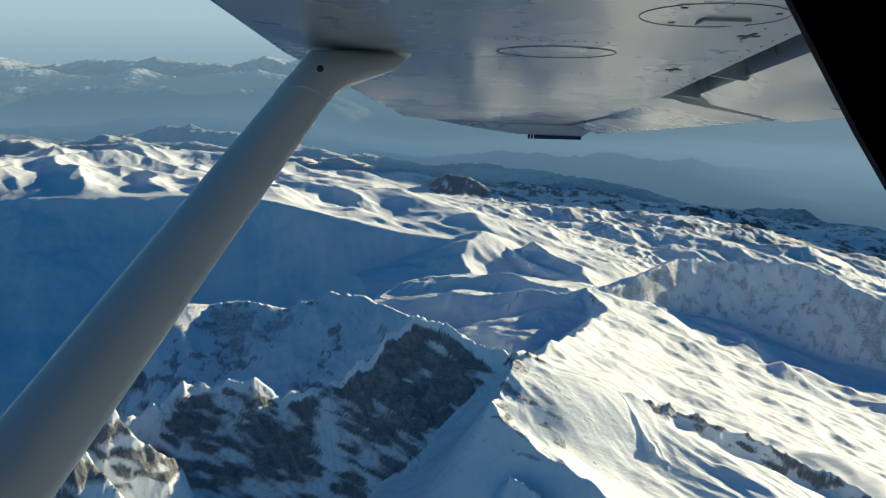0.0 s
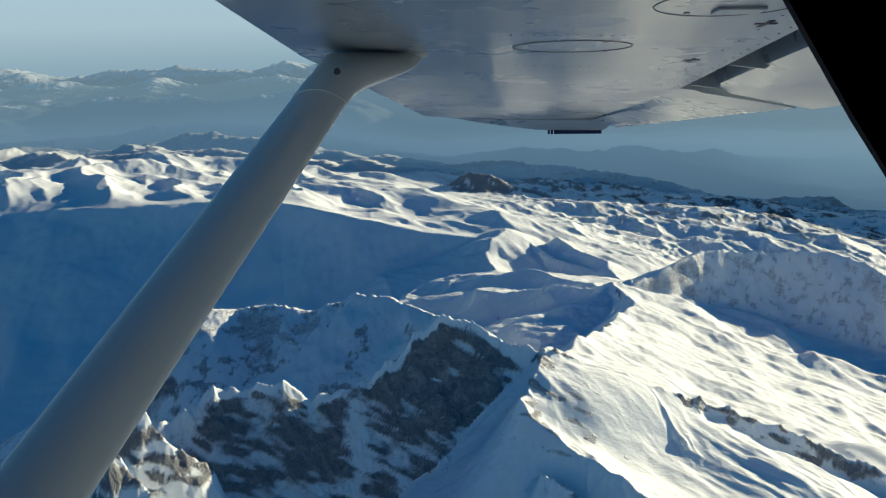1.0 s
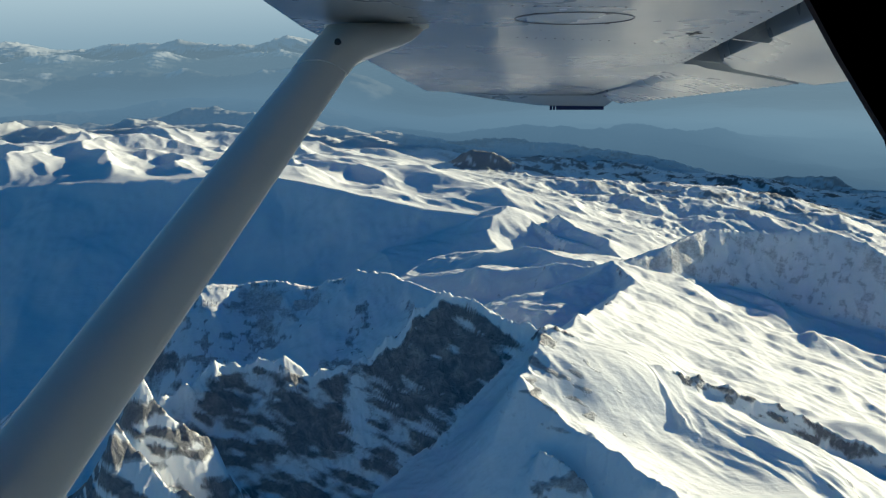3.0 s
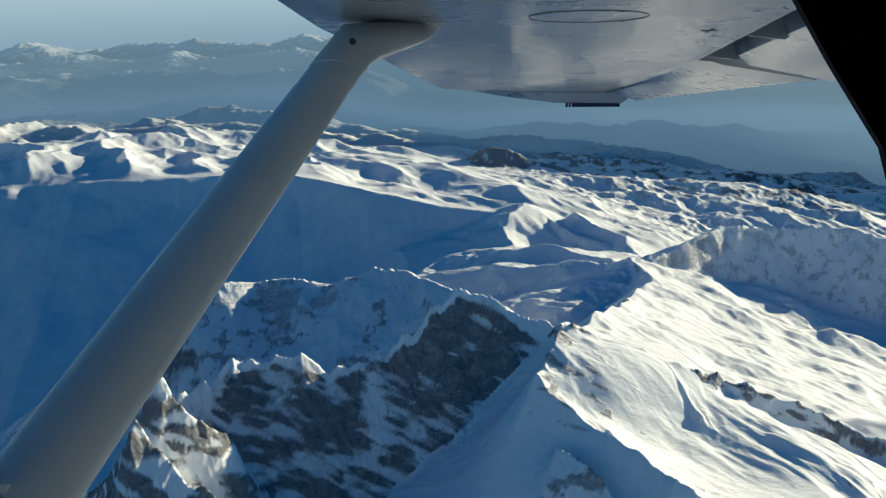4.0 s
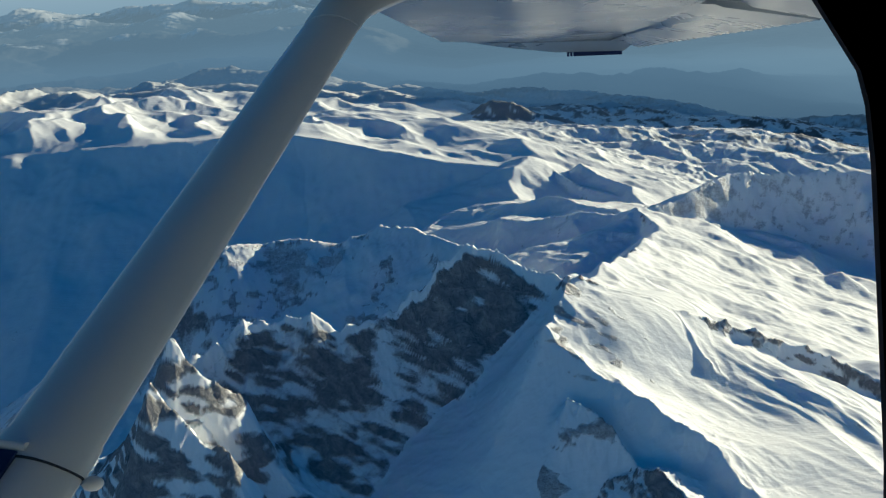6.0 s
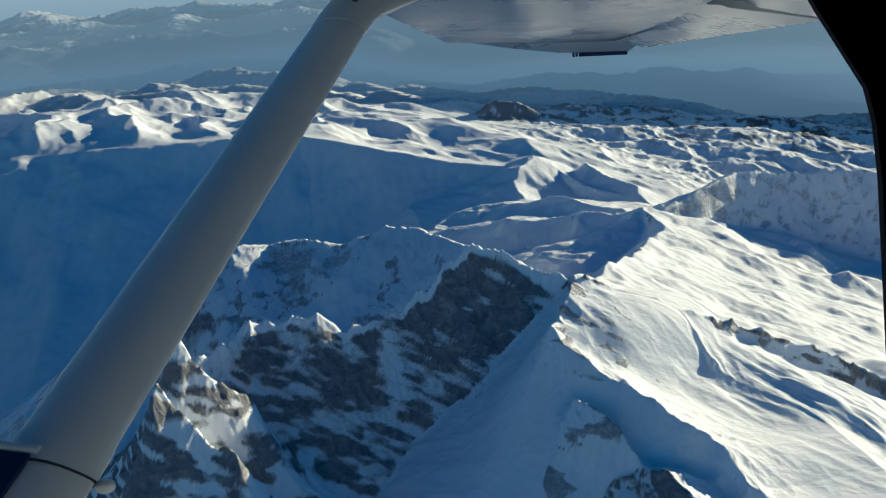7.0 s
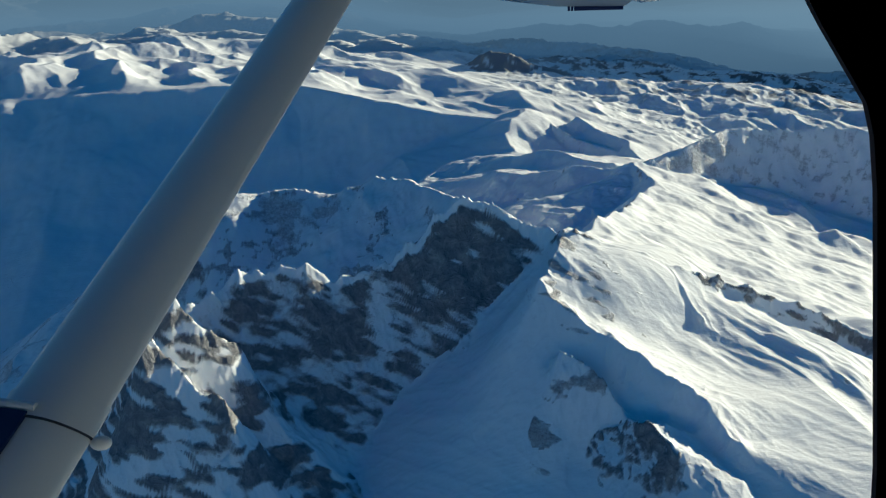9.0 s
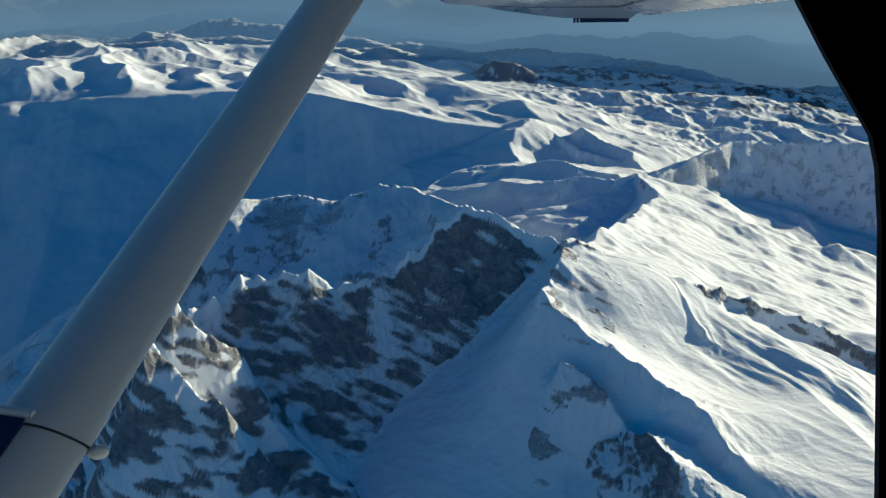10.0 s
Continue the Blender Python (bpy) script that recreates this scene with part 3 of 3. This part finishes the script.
def wing_section(y, x0, x1, thick):
    """Main wing box from the nose to the hinge line: flat below, curved above."""
    lower = [(x0 + 0.000, 0.062), (x0 + 0.006, 0.040), (x0 + 0.022, 0.020), (x0 + 0.055, 0.019), (x0 + 0.12, 0.015), (x0 + 0.3, 0.0075), (x0 + 0.49, 0.0), (x1, 0.0)]
    span = x1 - x0
    upper = [(x1, thick * 0.62), (x0 + span * 0.7, thick * 0.88), (x0 + span * 0.42, thick), (x0 + span * 0.2, thick * 0.92), (x0 + span * 0.07, thick * 0.72), (x0 + 0.02, 0.098), (x0 + 0.004, 0.08)]
    return [(x, y, WING_Z + z) for x, z in lower + upper]


stations = [0.24, 1.0, 2.1, 2.94, 2.96, 4.0, 4.86]
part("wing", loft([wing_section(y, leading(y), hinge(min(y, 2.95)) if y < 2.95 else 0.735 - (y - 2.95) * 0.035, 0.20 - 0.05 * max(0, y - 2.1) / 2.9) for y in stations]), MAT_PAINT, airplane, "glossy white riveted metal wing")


def tip_section(y, k, drop):
    x0, x1 = leading(y) + 0.02 * k + 0.25 * k * k, trailing(y) - 0.01 - 0.03 * k
    pts = []
    thick = (0.15 - 0.03) * (1 - 0.55 * k * k)
    for s in range(9):
        u = s / 8
        pts.append((x0 + (x1 - x0) * u, y, WING_Z + 0.05 * (1 - u) ** 6 - drop * min(1, u * 2.2) - 0.012 * u))
    for s in range(8, -1, -1):
        u = s / 8
        pts.append((x0 + (x1 - x0) * u, y, WING_Z + 0.055 + thick * math.sin(math.pi * min(1, 0.12 + u * 0.85)) * (1 - u * 0.75) - drop))
    return pts


part("wing_tip", loft([tip_section(4.862, 0, 0.0), tip_section(4.93, 0.2, 0.012), tip_section(4.99, 0.55, 0.035), tip_section(5.03, 1.0, 0.05)]), MAT_PAINT, airplane, "moulded white wing tip with a drooped edge")


def ribbed_panel(y0, y1, root, x_lead, x_trail, z_lead, z_trail, ribs, depth=0.006):
    """A control surface with pressed beads running fore and aft."""
    secs = []
    n_ = ribs * 4
    for k in range(n_ + 1):
        y = y0 + (y1 - y0) * k / n_
        w = depth * max(0.0, math.cos(2 * math.pi * k / 4.0))
        a, c = x_lead(y), x_trail(y)
        za, zc = z_lead(y), z_trail(y)
        lip = 1.0 if depth < 0.001 else 0.06
        ring_ = [(a, y, za + root * 0.5 * lip), (a + 0.012, y, za + root * 0.12 * lip), (a + 0.05, y, za - 0.002)]
        ring_ += [(a + (c - a) * u, y, za + (zc - za) * u - w * (0 if u < 0.8 else 0.5)) for u in (0.2, 0.35, 0.65, 0.9)]
        ring_ += [(c, y, zc - w), (c, y, zc + 0.006 + w)]
        ring_ += [(a + (c - a) * u, y, za + (zc - za) * u + root * (1 - u) + 0.008 + w * (0 if u < 0.25 else 1)) for u in (0.8, 0.5, 0.2)]
        ring_ += [(a + 0.03, y, za + root * 0.98), (a + 0.006, y, za + root * 0.8)]
        secs.append(ring_)
    return loft(secs)


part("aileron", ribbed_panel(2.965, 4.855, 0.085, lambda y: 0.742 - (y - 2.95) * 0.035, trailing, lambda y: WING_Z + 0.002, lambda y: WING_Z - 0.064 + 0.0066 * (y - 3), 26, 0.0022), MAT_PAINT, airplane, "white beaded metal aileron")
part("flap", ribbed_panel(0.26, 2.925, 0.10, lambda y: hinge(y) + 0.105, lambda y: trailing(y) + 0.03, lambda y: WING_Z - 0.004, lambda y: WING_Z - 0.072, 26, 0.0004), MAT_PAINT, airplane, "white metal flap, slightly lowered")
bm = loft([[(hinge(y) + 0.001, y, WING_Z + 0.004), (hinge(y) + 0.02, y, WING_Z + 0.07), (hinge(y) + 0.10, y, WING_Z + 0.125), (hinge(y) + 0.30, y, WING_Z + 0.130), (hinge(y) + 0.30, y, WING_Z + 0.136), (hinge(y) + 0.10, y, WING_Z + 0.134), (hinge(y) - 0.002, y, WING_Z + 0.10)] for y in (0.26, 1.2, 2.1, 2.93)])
part("flap_cove", bm, MAT_COVE_SHADE, airplane, "recess ahead of the flap, its shade painted in dark grey")
for y in (2.28, 2.86):
    bm = loft([[(hinge(y) + 0.004, y + d, WING_Z + 0.010), (hinge(y) + 0.05, y + d, WING_Z + 0.004), (hinge(y) + 0.115, y + d, WING_Z - 0.004), (hinge(y) + 0.16, y + d, WING_Z + 0.03), (hinge(y) + 0.13, y + d, WING_Z + 0.115), (hinge(y) + 0.03, y + d, WING_Z + 0.075)] for d in (-0.004, 0.004)])
    part("flap_bracket", bm, MAT_PAINT, airplane, "grey flap hinge bracket", smooth_faces=False)

# the strut
S_TOP, S_LOW = Vector((-0.2669, 1.8739, 0.1994)), Vector((-0.4505, 0.8032, -0.3585))
S_DIR = (S_LOW - S_TOP).normalized()
S_END = S_LOW + S_DIR * 0.62
S_CH = (Vector((1, 0, 0)) - S_DIR * S_DIR.x).normalized()
S_TH = S_DIR.cross(S_CH).normalized()


def strut_ring(at, chord, thick, shift=0.0):
    pts = []
    for k in range(28):
        a = 2 * math.pi * k / 28
        c = math.cos(a)
        t = math.sin(a) * (1.0 if c < 0 else (1 - 0.45 * c * c))
        pts.append(at + S_CH * (c * chord / 2 + shift) + S_TH * (t * thick / 2))
    return pts


part("wing_strut", loft([strut_ring(S_TOP + (S_END - S_TOP) * u, 0.115, 0.052, -0.007) for u in (0.0, 0.2, 0.4, 0.6, 0.8, 1.0)]), MAT_STRUT, airplane, "thick white streamlined wing strut")
fair = []
for u, ch, th, sh in ((0.12, 0.118, 0.056, -0.007), (0.075, 0.121, 0.058, -0.006), (0.045, 0.132, 0.060, 0.0), (0.022, 0.150, 0.060, 0.010), (0.0, 0.172, 0.058, 0.020), (-0.022, 0.195, 0.054, 0.030), (-0.045, 0.212, 0.050, 0.038), (-0.07, 0.220, 0.046, 0.042), (-0.105, 0.225, 0.044, 0.044)):
    at = S_TOP + (S_LOW - S_TOP) * u
    fair.append(strut_ring(at, ch, th, sh))
top_z = WING_Z + 0.012
fair = [[Vector((p.x, p.y, min(p.z, top_z))) for p in r_] for r_ in fair]
fairing = part("strut_fairing", loft(fair), MAT_STRUT, airplane, "flared white fairing where the strut meets the wing")


def disc(radius, height, seg=12):
    bm = bmesh.new()
    bmesh.ops.create_cone(bm, cap_ends=True, segments=seg, radius1=radius, radius2=radius * 0.82, depth=height)
    return bm


def placed(ob, x, y, z, rx=0, ry=0, rz=0):
    ob.matrix_local = pose(x, y, z, rx, ry, rz)
    return ob


rim_c = sum((Vector((p.x, p.y, 0)) for p in fair[-1]), Vector()) / len(fair[-1])
part("fairing_flange", loft([[Vector((rim_c.x + (p.x - rim_c.x) * k_, rim_c.y + (p.y - rim_c.y) * (k_ + 0.25), z_)) for p in fair[-1]] for z_, k_ in ((0.262, 1.10), (0.2485, 1.10), (0.2475, 1.06), (0.245, 1.01), (0.242, 0.99))]), MAT_STRUT, fairing, "thin flange lip against the wing")
placed(part("bolt", disc(0.0075, 0.006), MAT_SEAM, fairing, "dark recessed bolt"), -0.262, 1.775, 0.198, 60)

# the clamp round the lower strut
S_CLAMP = S_LOW + S_DIR * 0.012
clamp = part("strut_clamp", loft([strut_ring(S_CLAMP + S_DIR * d, 0.119, 0.056, -0.007) for d in (-0.020, -0.019, 0.019, 0.020)]), MAT_STRUT, airplane, "white clamp band round the strut")
part("seam", loft([strut_ring(S_CLAMP + S_DIR * d, 0.1205, 0.0575, -0.007) for d in (0.0195, 0.0212)]), MAT_SEAM, clamp)
bm = bmesh.new()
bmesh.ops.create_uvsphere(bm, u_segments=16, v_segments=10, radius=0.0085)
knob = part("clamp_knob", bm, MAT_STRUT, clamp, "small rounded knob")
knob.matrix_local = Matrix.Translation(S_CLAMP + S_CH * 0.060 + S_DIR * 0.020 - S_TH * 0.005) @ Matrix.Diagonal((1.35, 1, 0.9, 1))
step = loft([[S_CLAMP + S_CH * (-0.008 - 0.13 * u) + S_TH * (0.024 + 0.009 * math.cos(a)) + S_DIR * (0.009 + 0.006 * math.sin(a)) for a in [2 * math.pi * k / 14 for k in range(14)]] for u in (0, 0.3, 0.7, 0.93, 1.0)])
part("clamp_plate", step, MAT_STRUT, clamp, "rounded white plate")
part("clamp_block", loft([[S_CLAMP + S_CH * a + S_TH * b_ + S_DIR * d for a, b_ in ((-0.014, 0.0), (-0.165, 0.0), (-0.165, 0.030), (-0.014, 0.030))] for d in (0.016, 0.19)]), MAT_NAVY, clamp, "dark navy housing under the plate")

# fittings on the underside of the wing
def oval(cx, cy, rx_, ry_, w, h, seg=40):
    bm = bmesh.new()
    rows_ = []
    for k in range(seg):
        a = 2 * math.pi * k / seg
        c, s = math.cos(a), math.sin(a)
        rows_.append([bm.verts.new((cx + (rx_ + dr) * c, cy + (ry_ + dr) * s, WING_Z + dz)) for dr, dz in ((-w, 0.002), (-w * 0.6, -h), (w * 0.6, -h), (w, 0.002))])
    for k in range(seg):
        for q in range(3):
            bm.faces.new((rows_[k - 1][q], rows_[k][q], rows_[k][q + 1], rows_[k - 1][q + 1]))
    return bm


hatch = part("inspection_cover", oval(0.23, 1.83, 0.125, 0.09, 0.0022, 0.0014), MAT_RIVET, airplane, "oval inspection cover on the wing skin")
hatch_b = part("inspection_cover", oval(0.415, 1.365, 0.115, 0.105, 0.0016, 0.001), MAT_RIVET, airplane, "round access cover with a latch")
part("cover_latch", box(0.405, 0.482, 1.385, 1.430, WING_Z - 0.005, WING_Z), MAT_PAINT, hatch_b, smooth_faces=False, bevel=0.001)
screw = None
for cx, cy, ho in ((0.144, 1.76, hatch), (0.29, 1.765, hatch), (0.158, 1.90, hatch), (0.312, 1.91, hatch), (0.367, 1.434, hatch_b), (0.352, 1.305, hatch_b), (0.506, 1.335, hatch_b), (0.487, 1.43, hatch_b)):
    if screw is None:
        screw = part("screw", disc(0.006, 0.0012), MAT_SEAM, ho)
        placed(screw, cx, cy, WING_Z - 0.0003)
    else:
        s2 = new("screw", screw.data)
        s2.parent = ho
        placed(s2, cx, cy, WING_Z - 0.0003)


def cross_fitting(x, y):
    bm = bmesh.new()
    for sx, sy in ((0.019, 0.006), (0.0045, 0.034)):
        r_ = bmesh.ops.create_cube(bm, size=1)
        for v in r_["verts"]:
            v.co = (v.co.x * sx * 2, v.co.y * sy * 2, v.co.z * 0.0016)
    return placed(part("drain_fitting", bm, MAT_SEAM, airplane, "small dark cross-shaped fitting", smooth_faces=False), x, y, WING_Z - 0.0005)


cross_fitting(0.539, 1.556)
cross_fitting(0.550, 2.092)
rivet = None
spots = [(0.09 + 0.022 * k, 1.655 + 0.002 * k) for k in range(11)] + [(0.13 + 0.024 * k, 2.15 + 0.008 * k) for k in range(11)]
spots += [(hinge(y) - 0.022, y) for y in np.arange(1.3, 2.95, 0.075)] + [(hinge(y) - 0.075, y) for y in np.arange(1.32, 2.9, 0.15)]
spots += [(0.78, 4.80), (0.60, 1.73), (0.62, 1.9), (0.45, 2.3), (0.52, 2.3), (0.59, 2.3)]
spots += [(0.86 + 0.06 * k, 2.93 + 0.02 * k) for k in range(5)]
for x_, y_ in spots:
    if rivet is None:
        rivet = part("rivet", disc(0.0028, 0.001, 8), MAT_RIVET, airplane)
        placed(rivet, x_, y_, WING_Z - 0.001)
    else:
        r2 = new("rivet", rivet.data)
        r2.parent = airplane
        placed(r2, x_, y_, WING_Z - 0.001)

# the navigation lamp at the tip
lamp_base = part("navigation_lamp", box(0.530, 0.810, 5.028, 5.05, 0.169, 0.207), MAT_NAVY, airplane, "dark blue navigation lamp strip on the wing tip", smooth_faces=False, bevel=0.004)
part("lamp_segment", box(0.494, 0.506, 5.028, 5.05, 0.169, 0.207), MAT_NAVY, lamp_base, smooth_faces=False)
part("lamp_segment", box(0.512, 0.524, 5.028, 5.05, 0.169, 0.207), MAT_NAVY, lamp_base, smooth_faces=False)

# the cabin: side wall with its window, roof, floor and ends
W_Y = 0.22
opening = [(-0.50, -0.26), (0.13, -0.26), (0.1228, -0.1118), (0.1177, -0.0591), (0.1145, -0.0268), (0.1121, -0.0113), (0.1094, -0.0023), (0.0958, 0.0183), (0.0872, 0.0326), (0.075, 0.053), (0.055, 0.088), (0.03, 0.13), (0.0, 0.175), (-0.04, 0.185), (-0.40, 0.185), (-0.50, 0.10)]
outer = [(1.2 if 0.02 < x else -1.1 if x < -0.39 else x, -0.95 if z < -0.2 else 0.235 if z > 0.16 or x < -0.45 else z) for x, z in opening]
outer[12] = (1.2, 0.235)
outer[15] = (-1.1, 0.10)


def frame_skin(inner, out, y0, y1):
    bm = bmesh.new()
    grid_ = []
    for (ax, az), (bx, bz) in zip(inner, out):
        grid_.append([bm.verts.new(p) for p in ((ax, y0, az), (ax, y1, az), (bx, y1, bz), (bx, y0, bz))])
    for k in range(len(grid_)):
        for q in range(4):
            bm.faces.new((grid_[k - 1][q], grid_[k][q], grid_[k][(q + 1) % 4], grid_[k - 1][(q + 1) % 4]))
    return bm


part("window_surround", frame_skin(opening, outer, W_Y, W_Y + 0.003), MAT_RUBBER, airplane, "dark cabin window surround", smooth_faces=False)
part("fuselage_skin", frame_skin([(x - 0.004 if x < -0.3 else x + 0.012, z - 0.01 if z < -0.2 else z + 0.008) for x, z in opening], outer, W_Y + 0.013, W_Y + 0.024), MAT_PAINT, airplane, "white fuselage side", smooth_faces=False)
part("cabin_roof", box(-1.1, 1.2, -0.95, W_Y - 0.002, 0.215, 0.240), MAT_LINING, airplane, smooth_faces=False)
part("cabin_floor", box(-1.1, 1.2, -0.95, W_Y - 0.002, -0.95, -0.92), MAT_LINING, airplane, smooth_faces=False)
part("cabin_bulkhead", box(1.17, 1.2, -0.95, W_Y - 0.002, -0.918, 0.213), MAT_LINING, airplane, smooth_faces=False)
part("cabin_bulkhead", box(-1.1, -1.07, -0.95, W_Y - 0.002, -0.918, 0.213), MAT_LINING, airplane, smooth_faces=False)
part("cabin_side", box(-1.068, 1.168, -0.95, -0.93, -0.918, 0.213), MAT_LINING, airplane, smooth_faces=False)
